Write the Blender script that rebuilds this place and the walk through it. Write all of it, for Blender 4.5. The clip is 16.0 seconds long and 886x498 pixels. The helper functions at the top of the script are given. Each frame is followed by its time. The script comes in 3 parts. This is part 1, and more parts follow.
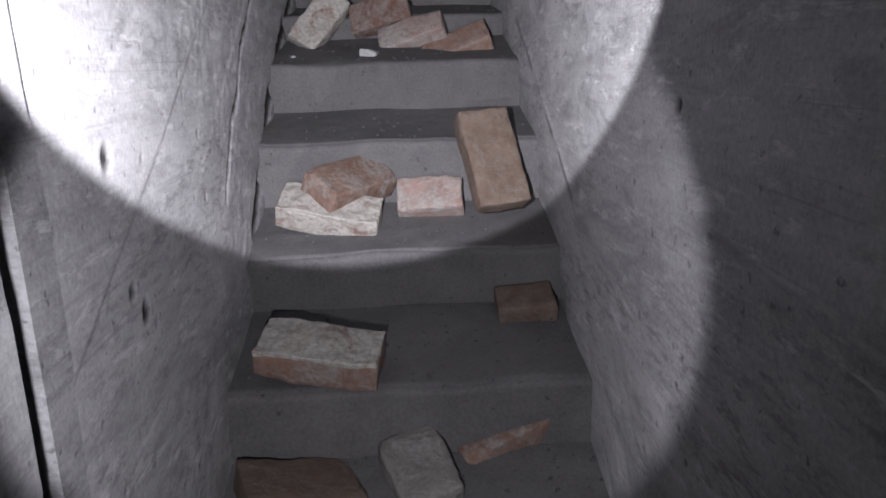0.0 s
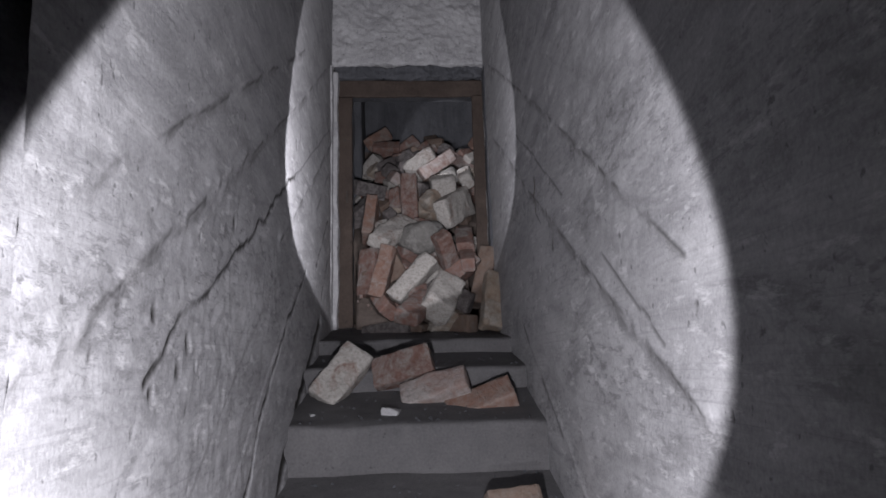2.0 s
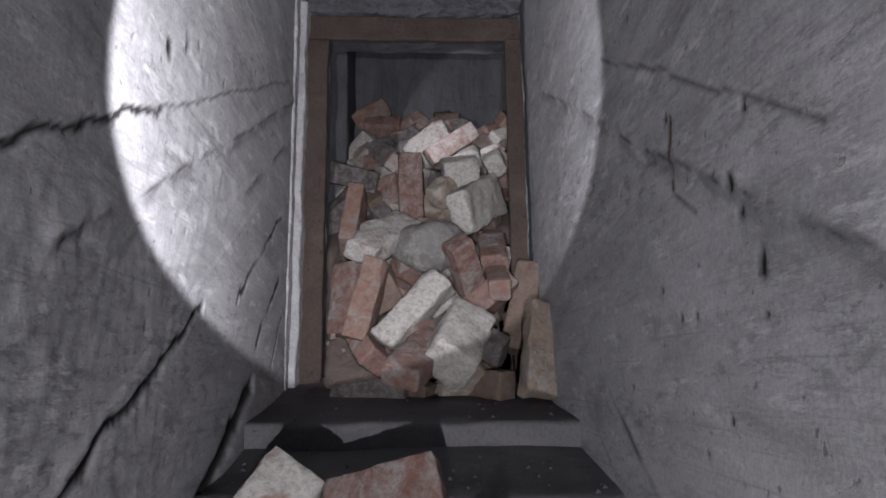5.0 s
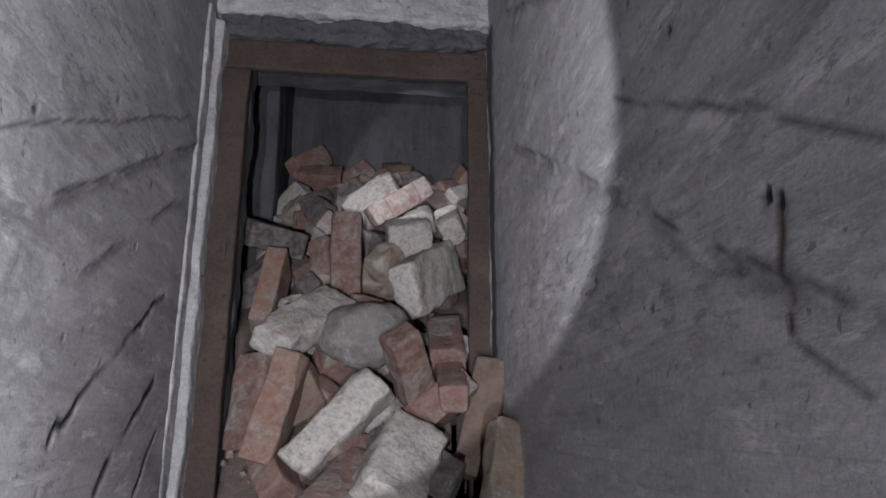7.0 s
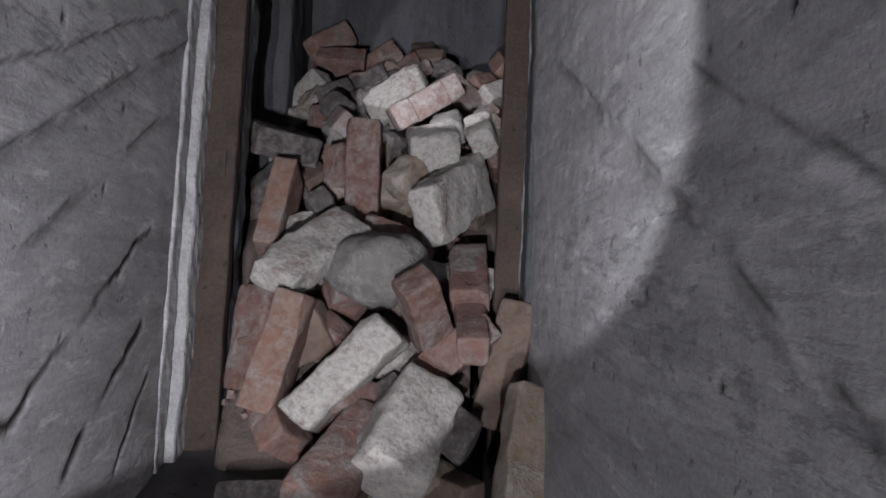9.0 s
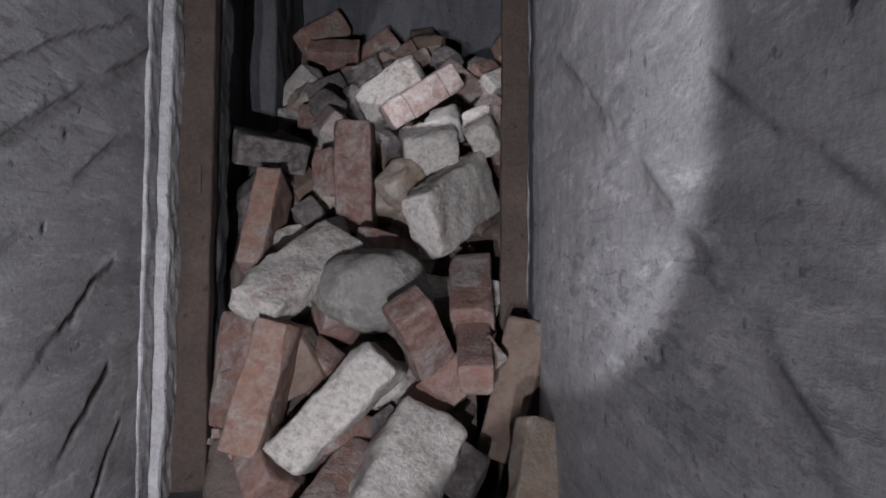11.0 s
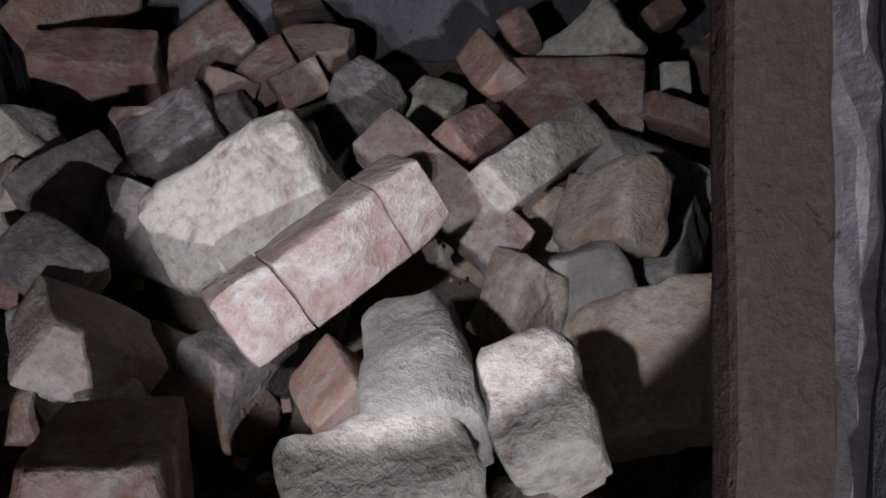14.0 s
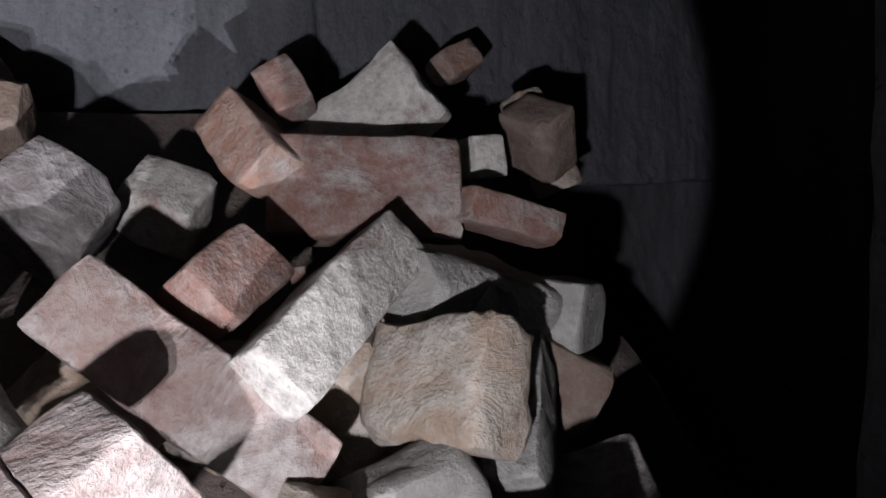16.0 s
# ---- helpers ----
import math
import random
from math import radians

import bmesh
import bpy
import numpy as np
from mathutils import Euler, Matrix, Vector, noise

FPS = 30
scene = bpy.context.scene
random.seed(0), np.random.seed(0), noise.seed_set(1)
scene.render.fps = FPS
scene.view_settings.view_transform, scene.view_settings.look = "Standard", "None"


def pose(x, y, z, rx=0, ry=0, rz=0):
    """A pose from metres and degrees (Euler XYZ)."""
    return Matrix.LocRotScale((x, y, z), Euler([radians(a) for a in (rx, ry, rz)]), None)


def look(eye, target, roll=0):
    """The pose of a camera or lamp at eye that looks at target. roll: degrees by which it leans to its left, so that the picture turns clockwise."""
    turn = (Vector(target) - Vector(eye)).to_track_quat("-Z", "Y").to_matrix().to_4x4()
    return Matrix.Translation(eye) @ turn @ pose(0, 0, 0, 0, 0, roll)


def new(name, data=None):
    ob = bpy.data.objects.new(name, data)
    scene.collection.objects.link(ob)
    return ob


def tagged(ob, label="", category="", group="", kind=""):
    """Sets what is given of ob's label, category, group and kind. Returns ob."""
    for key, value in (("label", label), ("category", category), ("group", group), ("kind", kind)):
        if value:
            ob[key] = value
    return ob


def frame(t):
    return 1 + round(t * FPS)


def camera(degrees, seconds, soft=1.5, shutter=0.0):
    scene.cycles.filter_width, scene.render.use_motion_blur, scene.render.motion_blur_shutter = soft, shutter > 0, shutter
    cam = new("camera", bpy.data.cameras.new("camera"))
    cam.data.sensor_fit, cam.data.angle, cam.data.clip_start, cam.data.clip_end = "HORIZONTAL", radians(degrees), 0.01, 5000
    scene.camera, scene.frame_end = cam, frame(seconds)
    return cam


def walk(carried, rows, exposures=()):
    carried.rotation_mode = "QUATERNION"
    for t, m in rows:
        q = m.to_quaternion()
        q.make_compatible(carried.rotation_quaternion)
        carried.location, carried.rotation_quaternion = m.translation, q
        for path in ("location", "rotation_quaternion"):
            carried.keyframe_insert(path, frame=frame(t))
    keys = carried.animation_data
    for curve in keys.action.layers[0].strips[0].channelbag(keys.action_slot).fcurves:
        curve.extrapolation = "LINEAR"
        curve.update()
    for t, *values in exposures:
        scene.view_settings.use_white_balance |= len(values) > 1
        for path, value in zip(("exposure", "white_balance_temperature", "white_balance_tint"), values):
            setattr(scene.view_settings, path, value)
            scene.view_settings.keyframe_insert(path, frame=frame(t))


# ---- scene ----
# ------------------------------------------------------------ camera and walk
cam = camera(62.0, 16.0, soft=1.7)
PATH = [
    (0, (-0.040, -3.624, -0.697), (0.084, -1.693, -1.206), -1.68),
    (0.5, (-0.077, -3.550, -0.616), (0.075, -1.577, -0.908), 0.43),
    (1, (-0.080, -3.507, -0.576), (0.072, -1.513, -0.608), -0.05),
    (1.5, (-0.075, -3.516, -0.535), (0.079, -1.532, -0.336), -1.26),
    (2, (-0.063, -3.514, -0.536), (0.053, -1.539, -0.242), -1.43),
    (2.5, (-0.052, -3.375, -0.575), (0.028, -1.400, -0.270), -0.80),
    (3, (-0.066, -3.194, -0.561), (0.020, -1.219, -0.260), 1.38),
    (5.5, (0.005, -2.165, -0.297), (0.098, -0.200, 0.060), -0.80),
    (6, (0.026, -2.042, -0.248), (0.137, -0.104, 0.232), 0.26),
    (6.5, (0.028, -1.979, -0.208), (0.178, -0.051, 0.301), 1.24),
    (7, (0.034, -1.872, -0.177), (0.248, 0.063, 0.285), 0.55),
    (7.5, (-0.016, -1.725, -0.084), (0.206, 0.226, 0.296), 0.89),
    (8, (0.010, -1.666, -0.057), (0.123, 0.299, 0.294), 3.53),
    (8.5, (0.054, -1.687, 0.041), (0.172, 0.305, 0.188), 3.93),
    (9, (0.080, -1.690, 0.032), (0.206, 0.305, 0.090), 3.04),
    (11.5, (0.152, -1.405, 0.171), (0.209, 0.594, 0.159), 0.27),
    (12, (0.157, -1.181, 0.251), (0.236, 0.817, 0.231), -0.38),
    (12.5, (0.126, -0.918, 0.329), (0.231, 1.079, 0.324), -0.82),
    (13, (0.081, -0.629, 0.404), (0.271, 1.360, 0.319), -1.44),
    (13.5, (0.090, -0.425, 0.488), (0.454, 1.534, 0.306), -1.44),
    (14, (0.096, -0.330, 0.555), (0.529, 1.612, 0.355), -0.32),
    (14.5, (0.108, -0.225, 0.600), (0.600, 1.703, 0.389), 0.12),
    (15, (0.107, -0.140, 0.653), (0.691, 1.750, 0.360), -0.67),
    (15.5, (0.157, -0.074, 0.665), (0.955, 1.736, 0.373), -1.21),
    (16, (0.163, -0.050, 0.680), (1.212, 1.638, 0.450), -1.22),
]
EXPOSURES = [(0.0, 0.35), (0.5, -0.15), (1.0, -0.35), (2.0, -0.15), (3.2, -0.05), (5.5, 0.4), (7.0, 0.25), (8.0, 0.4), (9.0, 0.3), (11.5, 0.35), (12.0, 0.3), (12.5, 0.55), (13.5, 0.65), (14.5, 0.85), (15.0, 1.1), (15.5, 1.35), (16.0, 1.9)]
walk(cam, [(t, look(eye, target, roll)) for t, eye, target, roll in PATH], EXPOSURES)

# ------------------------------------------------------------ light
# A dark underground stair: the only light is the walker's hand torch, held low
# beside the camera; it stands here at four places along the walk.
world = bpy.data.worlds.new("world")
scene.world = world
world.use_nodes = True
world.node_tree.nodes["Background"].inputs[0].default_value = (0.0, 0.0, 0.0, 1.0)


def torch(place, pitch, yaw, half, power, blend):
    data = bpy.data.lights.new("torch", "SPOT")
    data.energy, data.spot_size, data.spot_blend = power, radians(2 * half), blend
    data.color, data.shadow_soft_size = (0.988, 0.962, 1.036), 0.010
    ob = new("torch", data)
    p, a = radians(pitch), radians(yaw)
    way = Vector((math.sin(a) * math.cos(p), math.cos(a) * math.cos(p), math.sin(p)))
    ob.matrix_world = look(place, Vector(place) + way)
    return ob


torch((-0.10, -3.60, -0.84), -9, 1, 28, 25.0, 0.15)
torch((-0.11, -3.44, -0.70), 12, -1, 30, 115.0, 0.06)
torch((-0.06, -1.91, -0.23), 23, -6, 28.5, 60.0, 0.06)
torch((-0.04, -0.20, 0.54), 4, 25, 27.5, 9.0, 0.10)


# ------------------------------------------------------------ materials
def nodes_of(name):
    mat = bpy.data.materials.new(name)
    mat.use_nodes = True
    tree = mat.node_tree
    return mat, tree, tree.nodes["Principled BSDF"]


def coords(tree, object_space=True):
    c = tree.nodes.new("ShaderNodeTexCoord")
    return c.outputs["Object" if object_space else "Generated"]


def noise_tex(tree, where, scale, detail=6, rough=0.6, distort=0.0):
    n = tree.nodes.new("ShaderNodeTexNoise")
    n.inputs["Scale"].default_value = scale
    n.inputs["Detail"].default_value = detail
    n.inputs["Roughness"].default_value = rough
    n.inputs["Distortion"].default_value = distort
    tree.links.new(where, n.inputs["Vector"])
    return n.outputs["Fac"]


def ramp(tree, fac, stops):
    r = tree.nodes.new("ShaderNodeValToRGB")
    el = r.color_ramp.elements
    el[0].position, el[0].color = stops[0][0], (*stops[0][1], 1)
    el[1].position, el[1].color = stops[-1][0], (*stops[-1][1], 1)
    for p, c in stops[1:-1]:
        e = el.new(p)
        e.color = (*c, 1)
    tree.links.new(fac, r.inputs["Fac"])
    return r.outputs["Color"]


def mix(tree, fac, a, b, blend="MIX"):
    m = tree.nodes.new("ShaderNodeMix")
    m.data_type, m.blend_type = "RGBA", blend
    for value, slot in ((fac, m.inputs[0]), (a, m.inputs[6]), (b, m.inputs[7])):
        if isinstance(value, (int, float)):
            slot.default_value = value
        elif isinstance(value, tuple):
            slot.default_value = (*value, 1)
        else:
            tree.links.new(value, slot)
    return m.outputs[2]


def maths(tree, op, a, b=0.0):
    m = tree.nodes.new("ShaderNodeMath")
    m.operation = op
    m.use_clamp = True
    for value, slot in ((a, m.inputs[0]), (b, m.inputs[1])):
        if isinstance(value, (int, float)):
            slot.default_value = value
        else:
            tree.links.new(value, slot)
    return m.outputs[0]


def bump(tree, bsdf, height, strength, distance):
    b = tree.nodes.new("ShaderNodeBump")
    b.inputs["Strength"].default_value = strength
    b.inputs["Distance"].default_value = distance
    tree.links.new(height, b.inputs["Height"])
    tree.links.new(b.outputs["Normal"], bsdf.inputs["Normal"])


def grain_of(tree, where, turn, scale):
    mp = tree.nodes.new("ShaderNodeMapping")
    mp.inputs["Rotation"].default_value = turn
    mp.inputs["Scale"].default_value = scale
    tree.links.new(where, mp.inputs["Vector"])
    return mp.outputs["Vector"]


def concrete(name, dark, mid, light, rough=0.85, relief=0.5, stains=0.5, grime_shade=False, stretch=None):
    mat, tree, bsdf = nodes_of(name)
    where = coords(tree)
    if stretch:
        long_ = grain_of(tree, where, *stretch)
    else:
        long_ = where
    big = noise_tex(tree, long_, 3.2, 8, 0.66, 0.8)
    col = ramp(tree, big, [(0.28, dark), (0.5, mid), (0.72, light)])
    streak = noise_tex(tree, long_, 9, 8, 0.72, 0.5)
    col = mix(tree, stains, col, ramp(tree, streak, [(0.35, tuple(v * 0.62 for v in dark)), (0.55, mid), (0.7, light)]))
    fine = noise_tex(tree, where, 140, 4, 0.7)
    col = mix(tree, 0.30, col, ramp(tree, fine, [(0.3, tuple(v * 0.5 for v in dark)), (0.7, light)]))
    pits = noise_tex(tree, where, 55, 3, 0.5)
    pit = ramp(tree, pits, [(0.27, (0, 0, 0)), (0.33, (1, 1, 1))])
    col = mix(tree, 0.45, col, pit, "MULTIPLY")
    if stretch:
        smear = noise_tex(tree, long_, 5.5, 9, 0.74, 1.2)
        col = mix(tree, maths(tree, "MULTIPLY", ramp(tree, smear, [(0.50, (0, 0, 0)), (0.68, (1, 1, 1))]), 0.5), col, tuple(v * 0.55 for v in dark))
    flake = None
    if grime_shade:
        # torn cement skin: dark ragged flecks and pale scabs, gathered in patches
        zone = ramp(tree, noise_tex(tree, long_, 2.6, 4, 0.6, 0.6), [(0.44, (0, 0, 0)), (0.62, (1, 1, 1))])
        flake = ramp(tree, noise_tex(tree, long_, 40, 6, 0.72, 0.2), [(0.52, (0, 0, 0)), (0.60, (1, 1, 1))])
        col = mix(tree, maths(tree, "MULTIPLY", maths(tree, "MULTIPLY", flake, zone), 0.55), col, tuple(v * 0.5 for v in dark))
        scab = ramp(tree, noise_tex(tree, long_, 19, 7, 0.75, 0.2), [(0.56, (0, 0, 0)), (0.64, (1, 1, 1))])
        col = mix(tree, maths(tree, "MULTIPLY", scab, 0.5), col, tuple(min(0.75, v * 1.18) for v in light))
        line = noise_tex(tree, grain_of(tree, where, stretch[0], (1.0, 0.7, 60.0)), 3.0, 5, 0.65)
        col = mix(tree, maths(tree, "MULTIPLY", ramp(tree, line, [(0.30, (1, 1, 1)), (0.44, (0, 0, 0))]), 0.35), col, tuple(v * 0.6 for v in dark))
    if grime_shade:
        for attr, tint in (("grime_shade", (0.02, 0.018, 0.017)), ("rust", (0.055, 0.032, 0.018))):
            at = tree.nodes.new("ShaderNodeAttribute")
            at.attribute_name = attr
            col = mix(tree, at.outputs["Fac"], col, tint)
    tree.links.new(col, bsdf.inputs["Base Color"])
    bsdf.inputs["Roughness"].default_value = rough
    bsdf.inputs["Specular IOR Level"].default_value = 0.35
    h = mix(tree, 0.35, streak, fine)
    h = mix(tree, 0.5, h, pit, "MULTIPLY")
    if flake is not None:
        h = mix(tree, maths(tree, "MULTIPLY", flake, zone), h, tuple(0.12 for _ in range(3)))
    bump(tree, bsdf, h, relief, 0.012)
    return mat


def brick_material(name, body_dark, body_light, crust, cover, rough=0.9, relief=0.95):
    """Fired clay under a broken crust of mortar and dust."""
    mat, tree, bsdf = nodes_of(name)
    where = coords(tree)
    info = tree.nodes.new("ShaderNodeObjectInfo")
    shift = tree.nodes.new("ShaderNodeVectorMath")
    shift.operation = "ADD"
    sc = tree.nodes.new("ShaderNodeVectorMath")
    sc.operation = "SCALE"
    sc.inputs[0].default_value = (37.0, 19.0, 53.0)
    tree.links.new(info.outputs["Random"], sc.inputs["Scale"])
    tree.links.new(where, shift.inputs[0])
    tree.links.new(sc.outputs[0], shift.inputs[1])
    where = shift.outputs[0]
    clay = noise_tex(tree, where, 22, 6, 0.65)
    body_dark, body_light, crust = (tuple(0.66 * (0.78 * v + 0.22 * sum(c) / 3) for v in c) for c in (body_dark, body_light, crust))
    col = ramp(tree, clay, [(0.3, body_dark), (0.7, body_light)])
    tone = tree.nodes.new("ShaderNodeHueSaturation")
    tree.links.new(col, tone.inputs["Color"])
    tree.links.new(maths(tree, "ADD", maths(tree, "MULTIPLY", info.outputs["Random"], 0.5), 0.72), tone.inputs["Value"])
    col = tone.outputs["Color"]
    patch = noise_tex(tree, where, 12, 7, 0.68, 0.8)
    lo = 0.66 - 0.42 * cover
    mask = ramp(tree, patch, [(lo, (0, 0, 0)), (lo + 0.16, (1, 1, 1))])
    crumb = noise_tex(tree, where, 90, 5, 0.7)
    crust_col = ramp(tree, crumb, [(0.30, tuple(v * 0.50 for v in crust)), (0.64, tuple(min(0.8, v * 1.05) for v in crust))])
    col = mix(tree, mask, col, crust_col)
    dust = noise_tex(tree, where, 45, 5, 0.75)
    col = mix(tree, maths(tree, "MULTIPLY", ramp(tree, dust, [(0.42, (0, 0, 0)), (0.75, (1, 1, 1))]), 0.75), col, tuple(v * 0.85 for v in crust))
    tree.links.new(col, bsdf.inputs["Base Color"])
    bsdf.inputs["Roughness"].default_value = rough
    bsdf.inputs["Specular IOR Level"].default_value = 0.3
    h = mix(tree, 0.5, crumb, mix(tree, 0.6, dust, mask))
    bump(tree, bsdf, h, relief, 0.006)
    return mat


WALL = concrete("board_marked_concrete", (0.25, 0.25, 0.26), (0.41, 0.41, 0.425), (0.56, 0.56, 0.57), relief=0.22, stains=0.45,
                grime_shade=True, stretch=((radians(-27), 0, 0), (1.0, 0.45, 1.6)))
# Base colour about a quarter of WALL's, the same on treads and risers.
STEP = concrete("dark_step_concrete", (0.075, 0.074, 0.078), (0.11, 0.108, 0.112), (0.16, 0.157, 0.16), relief=0.3, stains=0.3)
# Mid-grey concrete darkened in colour for the unlit chamber behind the door.
SHADED_GREY = concrete("shaded_grey_concrete", (0.045, 0.048, 0.055), (0.078, 0.081, 0.091), (0.13, 0.134, 0.146), relief=0.5, stains=0.5,
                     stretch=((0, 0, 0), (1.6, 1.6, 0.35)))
PLASTER = concrete("white_plaster", (0.22, 0.22, 0.23), (0.38, 0.38, 0.39), (0.58, 0.58, 0.59), relief=0.7, stains=0.45)
# Rusty brown, darkened further to put the frame's shade into the colour.
RUST = concrete("shaded_rusty_brown_steel", (0.030, 0.021, 0.017), (0.056, 0.041, 0.034), (0.11, 0.085, 0.070), rough=0.8, relief=0.6, stains=0.5)
# Near-black: shade of the wall slot and latch slots, and the rusted hinge.
SHADE_AND_RUST = concrete("gap_shade_and_dark_rust", (0.035, 0.03, 0.027), (0.06, 0.05, 0.045), (0.09, 0.08, 0.07), relief=0.5)
DIRT = concrete("brick_dirt", (0.07, 0.055, 0.047), (0.12, 0.098, 0.086), (0.19, 0.155, 0.135), relief=0.9)
CRUST = (0.64, 0.605, 0.555)
BRICKS = {
    "w": (brick_material("mortar_crusted_brick", (0.24, 0.11, 0.075), (0.38, 0.21, 0.155), CRUST, 0.85),
          "brick crusted with pale lime mortar, lying in the rubble heap"),
    "r": (brick_material("dusty_red_brick", (0.20, 0.085, 0.06), (0.36, 0.18, 0.135), (0.42, 0.37, 0.34), 0.42),
          "dusty red clay brick in the rubble heap"),
    "o": (brick_material("orange_brick", (0.27, 0.125, 0.08), (0.42, 0.23, 0.16), (0.48, 0.42, 0.38), 0.42),
          "orange-red clay brick with a clean face in the rubble"),
    "p": (brick_material("pink_brick", (0.36, 0.20, 0.16), (0.50, 0.33, 0.28), (0.58, 0.52, 0.49), 0.55),
          "pinkish clay brick with a pale dust film"),
    "y": (brick_material("buff_brick", (0.30, 0.20, 0.13), (0.45, 0.33, 0.23), (0.55, 0.50, 0.43), 0.55),
          "buff and brown brick with mortar remains"),
    "n": (brick_material("brown_brick", (0.17, 0.105, 0.075), (0.28, 0.185, 0.135), (0.32, 0.27, 0.23), 0.30),
          "brown dusty brick leaning among the rubble"),
    "k": (brick_material("dark_grey_brick", (0.10, 0.085, 0.085), (0.19, 0.16, 0.155), (0.40, 0.37, 0.36), 0.35),
          "dark grey sooty brick in the rubble heap"),
    "g": (brick_material("grey_stone", (0.20, 0.19, 0.175), (0.32, 0.31, 0.285), (0.42, 0.41, 0.385), 0.5),
          "grey broken stone block in the rubble heap"),
}
BRICKS["O"] = (BRICKS["o"][0], "orange brick with white mortar top on a stair tread")
BRICKS["W"] = (BRICKS["w"][0], "red brick with thick white mortar on a stair tread")


# ------------------------------------------------------------ mesh helpers
def part(name, bm, material, parent=None, label=""):
    me = bpy.data.meshes.new(name)
    bm.to_mesh(me)
    bm.free()
    for p in me.polygons:
        p.use_smooth = False
    me.materials.append(material)
    ob = new(name, me)
    ob.parent = parent
    if label:
        tagged(ob, label)
    return ob


def skin(name, verts, faces, material, parent=None, smooth=True):
    me = bpy.data.meshes.new(name)
    me.from_pydata([tuple(v) for v in verts], [], faces)
    if smooth:
        me.polygons.foreach_set("use_smooth", [True] * len(me.polygons))
    me.materials.append(material)
    ob = new(name, me)
    ob.parent = parent
    return ob


def lattice(seed):
    return np.random.RandomState(seed).rand(256, 256)


def value_noise(u, v, seed):
    table = lattice(seed)
    iu, iv = np.floor(u).astype(int), np.floor(v).astype(int)
    fu, fv = u - iu, v - iv
    fu, fv = fu * fu * (3 - 2 * fu), fv * fv * (3 - 2 * fv)
    pick = lambda a, b: table[a % 256, b % 256]
    top = pick(iu, iv) * (1 - fu) + pick(iu + 1, iv) * fu
    low = pick(iu, iv + 1) * (1 - fu) + pick(iu + 1, iv + 1) * fu
    return top * (1 - fv) + low * fv - 0.5


def fbm(u, v, seed, octaves=5):
    total, amp = 0, 1.0
    for k in range(octaves):
        total = total + amp * value_noise(u * 2 ** k, v * 2 ** k, seed + k)
        amp *= 0.55
    return total


def box_bm(x0, x1, y0, y1, z0, z1, bevel=0.0, cuts=0, wobble=0.0, seed=0):
    bm = bmesh.new()
    bmesh.ops.create_cube(bm, size=1)
    for v in bm.verts:
        v.co = Vector(((x0 + x1) / 2 + v.co.x * (x1 - x0), (y0 + y1) / 2 + v.co.y * (y1 - y0), (z0 + z1) / 2 + v.co.z * (z1 - z0)))
    if bevel:
        bmesh.ops.bevel(bm, geom=bm.edges[:], offset=bevel, segments=2, affect="EDGES", profile=0.5)
    if cuts:
        longest = max(x1 - x0, y1 - y0, z1 - z0)
        for _ in range(cuts):
            long_edges = [e for e in bm.edges if e.calc_length() > longest / (2 ** cuts) * 1.05]
            if long_edges:
                bmesh.ops.subdivide_edges(bm, edges=long_edges, cuts=1, use_grid_fill=True)
    if wobble:
        for v in bm.verts:
            p = v.co * 9 + Vector((seed * 3.1, seed * 1.7, seed))
            q = v.co * 38 + Vector((seed, seed * 2.3, 0))
            v.co += noise.noise_vector(p) * wobble + noise.noise_vector(q) * wobble * 0.6
    return bm


def grid_faces(nu, nv, flip=False):
    faces = []
    for i in range(nu - 1):
        for j in range(nv - 1):
            a = i * nv + j
            q = (a, a + nv, a + nv + 1, a + 1)
            faces.append(q[::-1] if flip else q)
    return faces


def line_mask(y, z, points, width, jitter, seed):
    """Closeness, 0 to 1, to a wandering line through a few points of a wall."""
    z = z + jitter * fbm(y * 14, z * 14, seed, 3)
    y = y + jitter * fbm(y * 14 + 31, z * 14 + 7, seed + 9, 3)
    best = np.full(y.shape, 9.0)
    for (ay, az), (by, bz) in zip(points, points[1:]):
        dy, dz = by - ay, bz - az
        k = np.clip(((y - ay) * dy + (z - az) * dz) / (dy * dy + dz * dz), 0, 1)
        best = np.minimum(best, np.hypot(y - ay - k * dy, z - az - k * dz))
    return np.exp(-(best / width) ** 2)


SLOPE = 0.55          # board marks and ceiling climb with the stair


